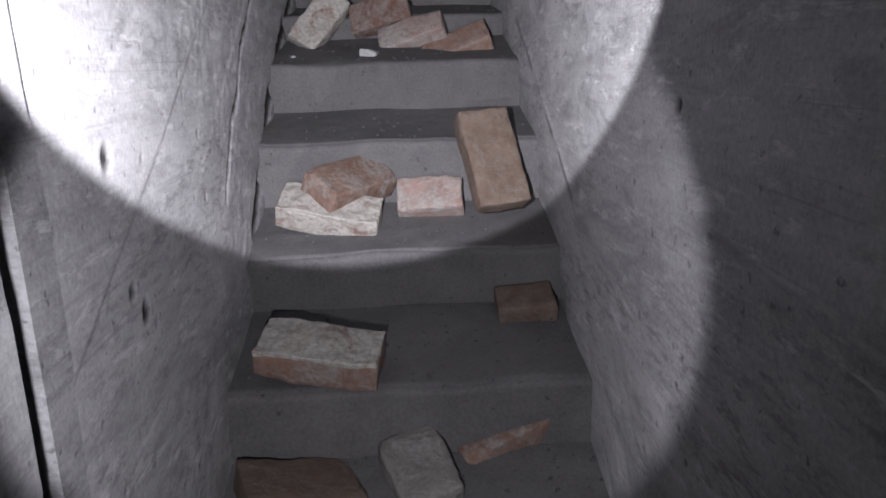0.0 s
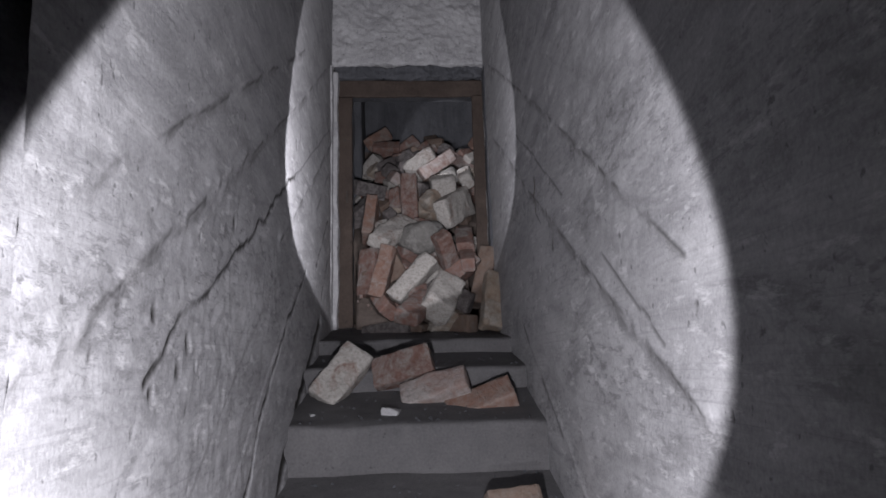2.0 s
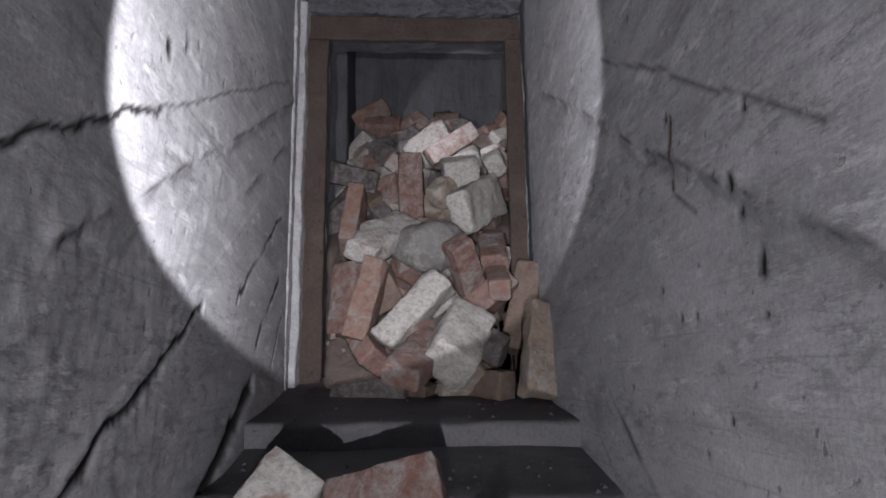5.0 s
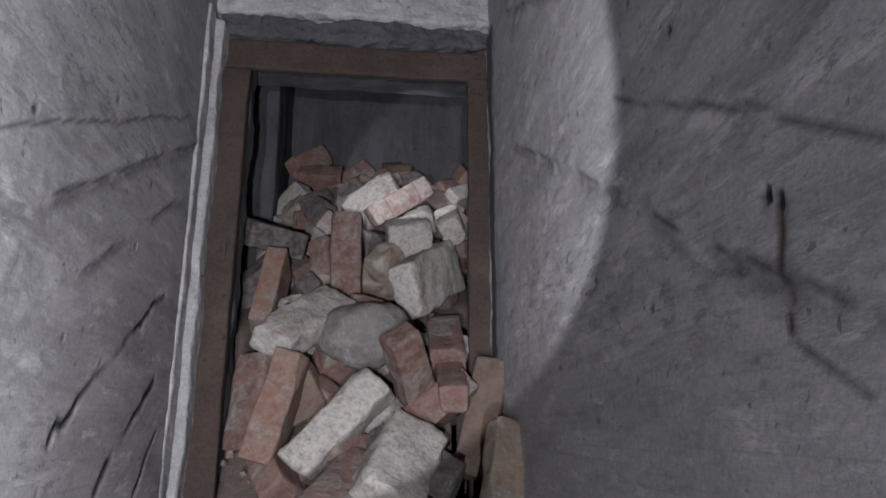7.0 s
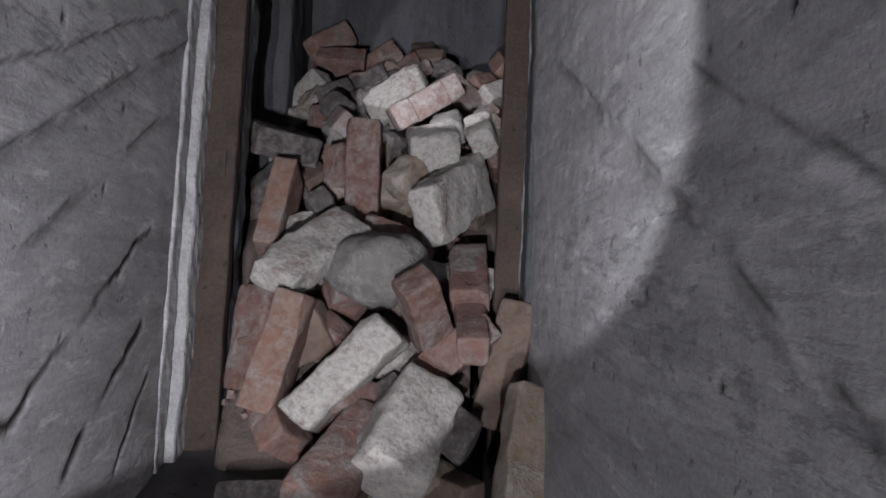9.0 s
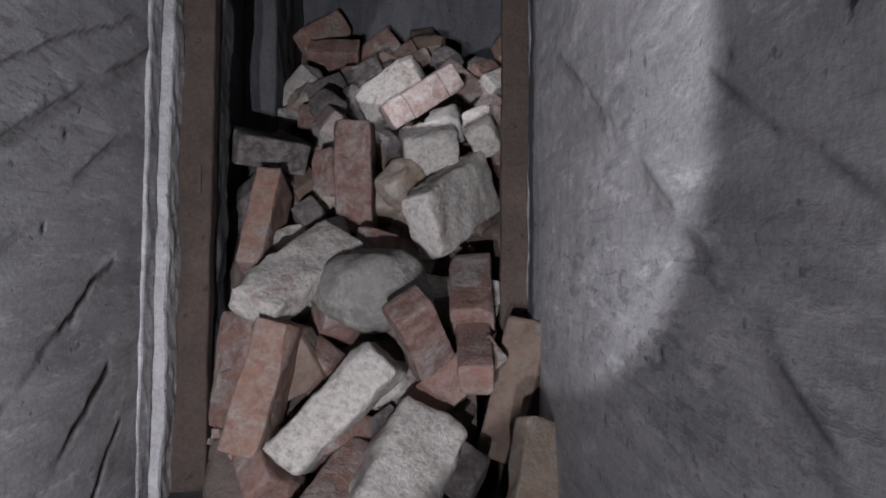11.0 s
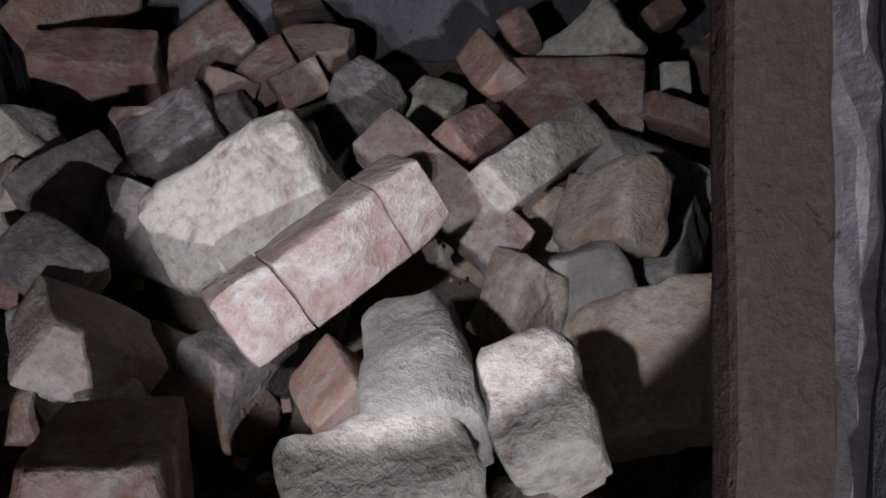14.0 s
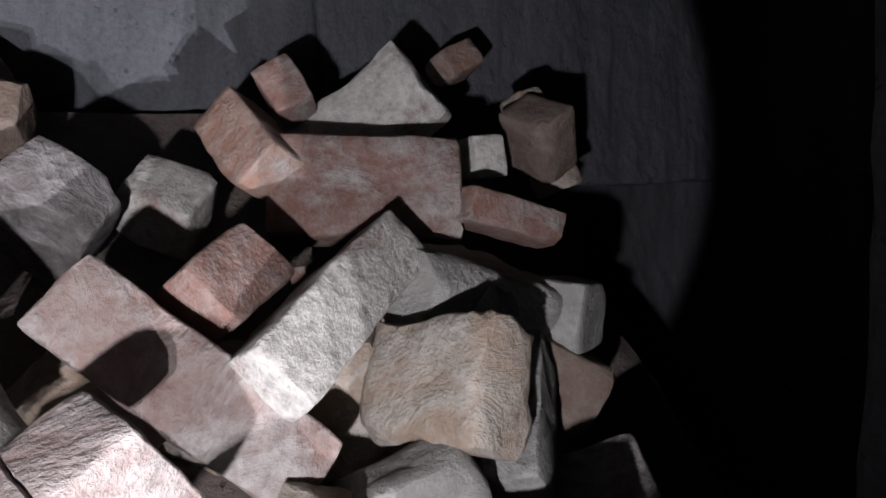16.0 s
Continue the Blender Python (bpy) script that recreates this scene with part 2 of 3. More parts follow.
def corridor_wall(name, x_of, side, y0, y1, s0, s1, cell, cracks, seams, spots, rust, seed, label):
    """A concrete wall beside the stair: skin with relief on a solid core. side: +1 if the room lies at larger x."""
    nu, nv = int((y1 - y0) / cell) + 1, int((s1 - s0) / cell) + 1
    yy, ss = np.meshgrid(np.linspace(y0, y1, nu), np.linspace(s0, s1, nv), indexing="ij")
    zz = ss + SLOPE * yy
    along, across = yy * 0.876 + zz * 0.482, -yy * 0.482 + zz * 0.876
    board = np.floor(across / 0.17)
    h = 0.010 * fbm(yy * 1.2, zz * 1.2, seed, 3)
    h = h + 0.0035 * (value_noise(board * 7.3, along * 0.6, seed + 20))
    rough_zone = np.clip(fbm(yy * 1.6, zz * 2.2, seed + 40, 3) * 2.4 + 0.35, 0, 1)
    h = h + (0.0005 + 0.0016 * rough_zone) * fbm(along * 11, across * 22, seed + 60, 4)
    h = h + 0.0014 * rough_zone * fbm(along * 45, across * 60, seed + 80, 2)
    grime_shade = np.zeros(yy.shape)
    for pts, w, depth in cracks:
        m = line_mask(yy, zz, pts, w, 0.009 if depth < 0.007 else 0.020, seed + 3)
        gap = np.clip(fbm(along * 9, across * 9, seed + 71, 3) * 1.6 + 0.9, 0, 1)
        if depth >= 0.016:
            gap = np.maximum(gap, 0.8)
        h = h - 0.4 * depth * m * gap
        # Crack dirt; its black also stands in for shade in the shallow groove.
        grime_shade = np.maximum(grime_shade, (0.6 if depth < 0.007 else 1.0) * np.clip(m * 2.0 - 0.35, 0, 1) * np.clip(gap * 1.3 + 0.1, 0, 1))
    for pts, w, depth in seams:
        m = line_mask(yy, zz, pts, w, 0.012, seed + 5)
        chip = np.clip(fbm(along * 13, across * 34, seed + 33, 4) * 2.2 + 0.6, 0, 1)
        h = h + 0.40 * depth * m * (0.5 + 0.5 * chip)
        # Soft band below the ridge paints the ridge's own shadow into the colour.
        low = line_mask(yy, zz + 1.1 * w, pts, w * 0.9, 0.008, seed + 5)
        edge = line_mask(yy, zz + 0.3 * w, pts, 0.005, 0.006, seed + 5)
        grime_shade = np.maximum(grime_shade, np.maximum(0.36 * low * chip, 0.75 * edge * np.clip(chip * 1.3 - 0.2, 0, 1)))
    rnd = random.Random(seed)
    pits = []
    for _ in range(70):
        py = rnd.uniform(max(y0, -2.85), y1 - 0.3)
        pits.append((py, py * SLOPE + rnd.uniform(0.1, 1.0), rnd.uniform(0.003, 0.008)))
    for py, pz, r in list(spots) + pits:
        d = np.hypot(yy - py, (zz - pz) * 0.8) / r + 0.5 * fbm(yy * 40, zz * 40, seed + 13, 3)
        m = np.clip(1.8 - 1.8 * d * 1.5, 0, 1)
        h = h - 0.004 * m
        grime_shade = np.maximum(grime_shade, m)
    stain = np.zeros(yy.shape)
    for py, pz, length, w in rust:
        wy = py + 0.010 * fbm(zz * 25, zz * 0, seed + 2, 3)
        inside = (zz < pz) & (zz > pz - length)
        stain = np.maximum(stain, inside * np.exp(-((yy - wy) / (w * (0.4 + 0.6 * (zz - pz + length) / length))) ** 2))
    x = x_of(yy) + side * h
    verts = np.stack([x, yy, zz], -1).reshape(-1, 3)
    ob = skin(name, verts, grid_faces(nu, nv, flip=side < 0), WALL)
    for key, field in (("grime_shade", grime_shade), ("rust", stain)):
        a = ob.data.attributes.new(key, "FLOAT", "POINT")
        a.data.foreach_set("value", field.reshape(-1).astype(np.float32))
    bm = bmesh.new()
    xb = side * -0.30
    for y, s in ((y0, s0), (y1, s0), (y1, s1), (y0, s1)):
        bm.verts.new((float(x_of(np.array(y))) - side * 0.03, y, s + SLOPE * y))
    for y, s in ((y0, s0), (y1, s0), (y1, s1), (y0, s1)):
        bm.verts.new((float(x_of(np.array(y))) + xb, y, s + SLOPE * y))
    bm.verts.ensure_lookup_table()
    v = bm.verts
    for f in ((0, 1, 2, 3), (7, 6, 5, 4), (0, 4, 5, 1), (1, 5, 6, 2), (2, 6, 7, 3), (3, 7, 4, 0)):
        bm.faces.new([v[i] for i in f])
    part("wall_core", bm, WALL, ob)
    return tagged(ob, label, "wall", kind="structure")


# ------------------------------------------------------------ the stair passage
left_x = lambda y: -0.378 + 0.0 * y
right_x = lambda y: 0.366 + 0.016 * y
corridor_wall("wall_west", left_x, 1, -2.90, 0.0, -0.50, 2.2, 0.0062,
              cracks=[([(-1.30, 0.03), (-2.11, -0.342), (-2.47, -0.49), (-2.58, -0.561)], 0.0048, 0.009),
                      ([(-0.20, 0.52), (-0.93, 0.197), (-1.30, 0.03)], 0.003, 0.005),
                      ([(-2.14, -0.966), (-2.06, -0.869), (-1.82, -0.654), (-1.46, -0.44), (-1.05, -0.235)], 0.008, 0.020),
                      ([(-1.884, -1.1), (-1.655, -0.952), (-1.46, -0.80), (-1.15, -0.63), (-0.63, -0.38)], 0.021, 0.034),
                      ([(-1.84, -1.04), (-1.62, -0.90), (-1.40, -0.74), (-1.10, -0.58)], 0.013, 0.020),
                      ([(-0.80, -0.21), (-0.683, -0.131), (-0.284, 0.085)], 0.007, 0.012),
                      ([(-0.60, -0.29), (-0.492, -0.208), (-0.288, -0.092)], 0.010, 0.014),
                      ([(-0.40, -0.33), (-0.25, -0.20)], 0.007, 0.010)],
              seams=[([(-1.115, 0.512), (-2.798, -0.359)], 0.012, 0.008),
                     ([(-0.3, 0.80), (-1.3, 0.25), (-2.9, -0.55)], 0.016, 0.012),
                     ([(-0.1, 0.50), (-0.87, 0.13), (-1.6, -0.22)], 0.016, 0.012),
                     ([(-0.1, 0.38), (-0.9, -0.03)], 0.010, 0.006)],
              spots=[(-0.686, 0.343, 0.012), (-2.55, -0.47, 0.016), (-2.10, -0.263, 0.02), (-2.56, -0.569, 0.018), (-2.40, -0.50, 0.02),
                     (-2.45, -0.545, 0.02), (-2.74, -0.80, 0.02), (-2.70, -0.98, 0.025), (-2.66, -1.02, 0.02), (-0.45, 0.27, 0.006),
                     (-1.2, 0.17, 0.03), (-1.14, 0.20, 0.02), (-1.28, 0.13, 0.02)],
              rust=[], seed=11, label="left concrete stair wall with board marks and long cracks")
corridor_wall("wall_east", right_x, -1, -4.3, 0.0, -0.50, 2.2, 0.0078,
              cracks=[([(-1.0, 0.245), (-1.29, 0.10), (-1.75, -0.14)], 0.0035, 0.006),
                      ([(-2.10, -0.34), (-2.442, -0.518)], 0.0035, 0.005),
                      ([(-1.375, -0.03), (-1.38, -0.115), (-1.45, -0.16)], 0.004, 0.004)],
              seams=[([(-0.35, 0.44), (-0.69, 0.276), (-1.24, -0.004), (-2.6, -0.62)], 0.016, 0.012),
                     ([(-0.3, 0.80), (-1.6, 0.12), (-2.55, -0.40)], 0.010, 0.008),
                     ([(-0.9, -0.35), (-2.2, -1.02)], 0.010, 0.006)],
              spots=[(-1.373, -0.012, 0.012), (-1.355, -0.004, 0.012), (-1.519, -0.126, 0.009), (-1.581, -0.184, 0.018), (-1.56, -0.15, 0.016),
                     (-2.718, -0.766, 0.016), (-1.62, -0.25, 0.02), (-1.10, -0.05, 0.006), (-0.9, 0.02, 0.008), (-1.3, -0.24, 0.010)],
              rust=[(-1.375, -0.012, 0.11, 0.006)], seed=47, label="right concrete stair wall with board marks and a rust run")
# the wall beyond the dark slot at the foot of the stair
corridor_wall("wall_west_lower", lambda y: -0.368 + 0.0 * y, 1, -4.3, -3.02, -0.50, 2.2, 0.02, [], [], [], [], 63, "rough concrete wall below a dark slot")
# Dark sheet behind the slot, coloured as the shade of the gap.
part("wall_slot_shade", box_bm(-0.72, -0.62, -3.06, -2.86, -2.6, 1.0), SHADE_AND_RUST, None, "")
tagged(bpy.data.objects["wall_slot_shade"], "dark sheet standing for the shade in the wall slot", "wall", kind="structure")

# sloping ceiling, lower end wall
bm = bmesh.new()
for x in (-0.75, 0.75):
    for y, s in ((-4.4, 2.12), (0.1, 2.12), (0.1, 2.32), (-4.4, 2.32)):
        bm.verts.new((x, y, s + SLOPE * y))
bm.verts.ensure_lookup_table()
for f in ((0, 1, 2, 3), (7, 6, 5, 4), (0, 4, 5, 1), (1, 5, 6, 2), (2, 6, 7, 3), (3, 7, 4, 0)):
    bm.faces.new([bm.verts[i] for i in f])
tagged(part("ceiling", bm, WALL), "sloping bare concrete ceiling above the stair", "ceiling", kind="structure")
tagged(part("wall_south", box_bm(-0.75, 0.75, -4.5, -4.3, -3.4, 0.2), WALL), "plain concrete end wall below the stair", "wall", kind="structure")

# stair: worn concrete treads, each one a piece of its own
stair = tagged(new("staircase"), "grey dusty concrete stair with worn nosings", "staircase", kind="structure")
NOSINGS = [(-0.70, -0.46), (-1.06, -0.56), (-1.420, -0.709), (-1.719, -0.907), (-2.006, -1.127), (-2.314, -1.317),
           (-2.62, -1.52), (-2.92, -1.72), (-3.22, -1.92), (-3.52, -2.12), (-4.3, -2.12)]
back = 0.0
for k, (y, z) in enumerate(NOSINGS):
    nx, ny = 46, 22
    depth = back - y
    drift = 0.12 if k < 2 else 0.20 if k < 10 else 0.0      # dust and grit lie banked against each riser
    prof = []
    for i in range(ny):
        prof.append((back - depth * i / (ny - 1), z + drift * depth * (1 - i / (ny - 1)) ** 1.3))
    r = 0.014
    prof = prof[:-1] + [(y + r * (1 - math.sin(a)), z - r * (1 - math.cos(a))) for a in np.linspace(0, math.pi / 2, 5)]
    prof += [(y + 0.004, z - d) for d in np.linspace(0.03, 0.30, 12)]
    verts = []
    for i in range(nx):
        x = -0.40 + 0.80 * i / (nx - 1)
        for (py, pz) in prof:
            n1 = noise.noise(Vector((x * 5, py * 5, pz * 5 + k))) * 0.006 + noise.noise(Vector((x * 26, py * 26, pz * 26))) * 0.0022
            wear = -0.010 * math.exp(-((py - y) / 0.03) ** 2) * max(0, noise.noise(Vector((x * 7, k * 3.1, 0.0))) + 0.25)
            verts.append((x, py - abs(n1) * 0.5 + 0.002, pz + n1 + wear))
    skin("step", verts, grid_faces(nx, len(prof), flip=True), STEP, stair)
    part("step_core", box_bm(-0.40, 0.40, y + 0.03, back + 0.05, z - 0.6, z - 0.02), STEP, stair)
    back = y

# ------------------------------------------------------------ the doorway
LEAN = pose(0, -0.022, 0.015, -3)      # the frame and its wall lean back
door = tagged(new("door_1"), "rusty brown steel door frame without its door leaf", "door frame", kind="structure")
door.matrix_world = LEAN
part("jamb", box_bm(-0.362, -0.288, -0.012, 0.025, -0.56, 0.742, 0.006, 5, 0.003, 1), RUST, door)
part("jamb", box_bm(0.303, 0.362, -0.030, -0.006, -0.56, 0.742, 0.006, 5, 0.003, 2), RUST, door)
part("head", box_bm(-0.362, 0.362, -0.010, 0.010, 0.743, 0.830, 0.006, 5, 0.003, 3), RUST, door)
part("sill", box_bm(-0.287, 0.289, -0.010, 0.075, -0.56, -0.385, 0.006, 4, 0.004, 4), RUST, door)
part("hinge_pin", box_bm(0.363, 0.374, -0.04, -0.012, 0.52, 0.585, 0.003), SHADE_AND_RUST, door, "dark rusted hinge stub")
# No holes are cut: solid dark blocks paint the shade of the slots.
part("latch_slot_shade", box_bm(-0.318, -0.309, -0.0165, -0.009, 0.20, 0.26, 0.002), SHADE_AND_RUST, door, "dark block painted as the shade of a latch slot")
part("latch_slot_shade", box_bm(-0.330, -0.318, -0.0165, -0.009, 0.512, 0.522, 0.002), SHADE_AND_RUST, door, "dark block painted as the shade of a latch slot")
# plaster reveal between frame and walls
reveal = tagged(new("trim_door"), "broken white plaster edge round the frame", "trim", kind="structure")
reveal.matrix_world = LEAN
part("plaster_edge", box_bm(-0.40, -0.352, -0.075, 0.06, -0.50, 0.85, 0.008, 6, 0.007, 5), PLASTER, reveal)
part("plaster_edge", box_bm(-0.394, -0.375, -0.135, -0.076, -0.56, 0.86, 0.006, 6, 0.005, 6), WALL, reveal)
part("plaster_edge", box_bm(0.358, 0.40, -0.05, 0.03, -0.50, 0.85, 0.008, 6, 0.006, 7), WALL, reveal)
# These two edges take the grey that has shade mixed into it.
part("plaster_edge", box_bm(0.356, 0.376, -0.12, -0.051, -0.50, 0.86, 0.006, 6, 0.005, 8), SHADED_GREY, reveal, "grey crumbled mortar edge")
part("plaster_edge", box_bm(-0.37, 0.37, -0.030, 0.06, 0.838, 0.90, 0.008, 6, 0.016, 9), SHADED_GREY, reveal, "crumbled mortar band in shade-darkened grey")
# wall over the frame
lint = box_bm(-0.40, 0.40, -0.045, 0.25, 0.90, 1.75, 0.01, 6, 0.012, 10)
lint = part("wall_over_door", lint, PLASTER)
lint.matrix_world = LEAN
tagged(lint, "white plastered wall above the door frame", "wall", kind="structure")
# concrete reveals behind the frame, their shade put into the base colour
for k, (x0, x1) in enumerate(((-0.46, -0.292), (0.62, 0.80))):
    w_ = part("wall_reveal_%d" % (k + 1), box_bm(x0, x1, 0.050, 0.13, -0.52, 0.82, 0.008, 6, 0.007, 12 + k), SHADED_GREY)
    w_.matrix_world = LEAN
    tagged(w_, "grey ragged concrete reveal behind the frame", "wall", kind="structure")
over = part("wall_reveal_3", box_bm(-0.46, 0.62, 0.085, 0.20, 0.80, 0.90, 0.008, 5, 0.006, 15), SHADED_GREY)
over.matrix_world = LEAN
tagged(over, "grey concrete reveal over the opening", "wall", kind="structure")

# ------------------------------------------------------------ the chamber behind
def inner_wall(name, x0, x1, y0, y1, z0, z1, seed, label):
    return tagged(part(name, box_bm(x0, x1, y0, y1, z0, z1, 0.01, 6, 0.006, seed), SHADED_GREY), label, "wall", kind="structure")


# The chamber walls carry its shade in their base colour.
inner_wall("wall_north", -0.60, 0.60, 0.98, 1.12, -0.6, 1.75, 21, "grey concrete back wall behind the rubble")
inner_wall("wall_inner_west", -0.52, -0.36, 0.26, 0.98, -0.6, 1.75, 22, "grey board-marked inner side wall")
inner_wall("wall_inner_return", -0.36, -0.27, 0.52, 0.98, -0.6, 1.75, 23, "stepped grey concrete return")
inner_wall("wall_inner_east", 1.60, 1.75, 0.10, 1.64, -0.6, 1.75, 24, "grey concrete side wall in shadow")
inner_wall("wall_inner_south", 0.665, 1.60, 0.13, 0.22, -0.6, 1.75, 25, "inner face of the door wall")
tagged(part("ceiling_inner", box_bm(-0.6, 1.75, 0.10, 1.0, 1.70, 1.85), SHADED_GREY), "low concrete ceiling of the inner chamber", "ceiling", kind="structure")
tagged(part("floor", box_bm(-0.6, 1.75, 0.06, 1.0, -0.75, -0.50), SHADED_GREY), "concrete floor of the inner chamber", "floor", kind="structure")
# Wall stops at 0.63; the recess below is added to stand for shadow.
inner_wall("wall_north_upper", 0.60, 1.60, 0.98, 1.12, 0.63, 1.75, 28, "grey concrete panel above a recess added for shade")
inner_wall("wall_recess_back", 0.60, 1.60, 1.50, 1.64, -0.6, 0.75, 29, "back of the low recess added to stand for shade")
inner_wall("wall_recess_side", 0.48, 0.60, 1.12, 1.64, -0.6, 0.75, 30, "side of the added low recess behind the rubble")
inner_wall("ceiling_recess", 0.60, 1.60, 1.12, 1.50, 0.66, 0.75, 31, "concrete slab over the added low recess")


# ------------------------------------------------------------ rubble
def heap_y(x, z):
    """Distance into the chamber of the middle of the loose bricks, at a place across and a height."""
    return -0.122 + 0.07 * min(1, max(0, (z + 0.1) / 0.3)) - 0.140 * x + 0.769 * z + 0.320 * x * x - 0.153 * x * z + 0.413 * z * z


def rubble_mound():
    nu, nv = 70, 80
    verts = []
    for i in range(nu):
        x = -0.34 + 1.24 * i / (nu - 1)
        for j in range(nv):
            z = -0.50 + 1.25 * j / (nv - 1)
            y = heap_y(x, z) + 0.17 + 0.06 * min(1, max(0, (z - 0.15) / 0.2)) + 0.03 * noise.noise(Vector((x * 9, z * 9, 3))) + 0.012 * noise.noise(Vector((x * 30, z * 30, 8)))
            if x > 0.27 or x < -0.27:
                y = max(y, 0.20)
            verts.append((x, min(y, 0.97), z))
    return tagged(skin("rubble_core", verts, grid_faces(nu, nv), DIRT), "brown brick dirt and crumbs inside the heap", "rubble", kind="stuff")


rubble_mound()


def brick_mesh(name, dims, seed, material, chunky, grooves=()):
    """A worn brick: a box with rounded arrises, chipped corners, uneven faces."""
    rnd = random.Random(seed)
    half = np.array(dims) / 2
    axes = []
    for k in range(3):
        n = max(3, min(24, int(dims[k] / 0.011)))
        u = list(np.linspace(-1, 1, n + 1))
        u = [-1, -1 + 0.12 * 2 / n * 1.6] + u[1:-1] + [1 - 0.12 * 2 / n * 1.6, 1]
        if grooves and k == int(np.argmax(dims)):
            for g_ in grooves:
                u += [2 * g_ - 1 - 0.014, 2 * g_ - 1, 2 * g_ - 1 + 0.014]
        axes.append(sorted(u))
    index, verts, faces = {}, [], []

    def vert(p):
        key = tuple(round(float(c), 5) for c in p)
        if key not in index:
            index[key] = len(verts)
            verts.append(np.array(p, float))
        return index[key]

    for k in range(3):
        a, b = (k + 1) % 3, (k + 2) % 3
        for sgn in (-1, 1):
            for i in range(len(axes[a]) - 1):
                for j in range(len(axes[b]) - 1):
                    quad = []
                    for di, dj in ((0, 0), (1, 0), (1, 1), (0, 1)):
                        p = [0, 0, 0]
                        p[k], p[a], p[b] = sgn, axes[a][i + di], axes[b][j + dj]
                        quad.append(vert(p))
                    faces.append(quad if sgn > 0 else quad[::-1])
    rad = min(dims) * (0.10 if not chunky else 0.15)
    amp = 0.0035 if not chunky else 0.008
    cuts = []
    for _ in range(rnd.choice((2, 3, 4)) if not chunky else 5):
        c = np.array([rnd.choice((-1, 1)) * rnd.uniform(0.88, 1) for _ in range(3)])
        if rnd.random() < 0.4:
            c[int(np.argmax(dims))] *= 0.6
        d = c * half
        nrm = c / half
        nrm = nrm / np.linalg.norm(nrm)
        cuts.append((nrm, float(nrm @ d) - rnd.uniform(0.0, 0.006 if not chunky else 0.012)))
    off = Vector((seed * 1.37 % 50, seed * 2.11 % 50, seed * 0.73 % 50))
    long_axis = int(np.argmax(dims))
    done = []
    for v in verts:
        p = v * half
        inner = np.clip(p, -(half - rad), half - rad)
        d = p - inner
        n_ = np.linalg.norm(d)
        if n_ > 1e-9:
            p = inner + d / n_ * min(n_, rad)
        for nrm, lim in cuts:
            over = nrm @ p - lim
            if over > 0:
                p = p - nrm * over
        q = Vector(p)
        move = noise.noise_vector(q * 14 + off) * amp + noise.noise_vector(q * 42 + off) * amp * 0.55 + noise.noise_vector(q * 110 + off) * amp * 0.25
        p = p + np.array(move)
        for g_ in grooves:
            if abs(v[long_axis] - (2 * g_ - 1)) < 0.004:
                p = p * np.array([1 if k == long_axis else 1 - 0.0045 / half[k] for k in range(3)])
        done.append(p)
    ob = skin(name, done, faces, material)
    ob.data.set_sharp_from_angle(angle=radians(34))
    return ob


count = [0]


def loose_brick(place, turn, dims, look_of, grooves=(), label="", group="bricks of the rubble heap"):
    count[0] += 1
    material, words = BRICKS[look_of]
    chunky = look_of in "wgy" and sorted(dims)[1] > 0.075 and max(dims) < 0.29
    name = "stone_block" if look_of == "g" else "brick"
    ob = brick_mesh(name, dims, count[0] * 17, material, chunky, grooves)
    ob.matrix_world = pose(*place, *turn)
    return tagged(ob, label or words, "stone" if look_of == "g" else "brick", group)


def step_brick(place, turn, dims, look_of):
    words = {"w": "white mortar-crusted brick on the upper stair tread", "r": "dull red brick on the upper stair tread",
             "o": "orange clay brick lying on a stair tread", "p": "pinkish brick piece lying on a stair tread",
             "n": "brown dusty brick lying on the stair", "g": "grey brick half on a stair tread"}
    ob = loose_brick(place, turn, dims, look_of, (), words.get(look_of, ""), "bricks on the stair")
    if look_of in "OW":
        a, c, h = dims[0] * 0.49, dims[1] * 0.49, dims[2] / 2
        part("mortar_layer", box_bm(-a, a, -c, c, -h - 0.006, -h + 0.006, 0.003, 6, 0.007, 31), BRICKS["w"][0], ob, "white lime mortar layer")
    return ob


loose_brick((0.115, -0.318, -0.274), (-135, 32, 5), (0.134, 0.234, 0.120), "w")
loose_brick((0.008, -0.343, -0.315), (-155, 15, -19), (0.103, 0.263, 0.065), "r")
loose_brick((-0.008, -0.227, -0.179), (-105, 41, -16), (0.085, 0.256, 0.095), "w")
loose_brick((-0.141, -0.175, -0.147), (-96, 15, -6), (0.072, 0.242, 0.140), "o")
loose_brick((-0.207, -0.092, -0.133), (-100, -2, -39), (0.095, 0.223, 0.066), "r")
loose_brick((-0.097, -0.093, 0.058), (-148, 26, -20), (0.106, 0.275, 0.066), "w")
loose_brick((0.146, -0.206, -0.061), (-55, -32, 15), (0.076, 0.213, 0.065), "r")
loose_brick((0.245, -0.044, 0.018), (-148, -5, -6), (0.086, 0.201, 0.067), "r")
loose_brick((0.244, -0.157, -0.085), (-155, -4, -3), (0.064, 0.195, 0.066), "r")
loose_brick((0.333, -0.111, -0.166), (-100, 11, -21), (0.082, 0.275, 0.117), "n")
loose_brick((0.341, -0.374, -0.298), (-110, 13, 11), (0.114, 0.260, 0.065), "y")
loose_brick((-0.232, 0.229, 0.340), (-71, 5, 34), (0.175, 0.075, 0.124), "k")
loose_brick((-0.209, 0.122, 0.153), (-114, 5, -4), (0.056, 0.232, 0.139), "o")
loose_brick((-0.012, 0.166, 0.270), (-86, -1, -2), (0.085, 0.254, 0.113), "r")
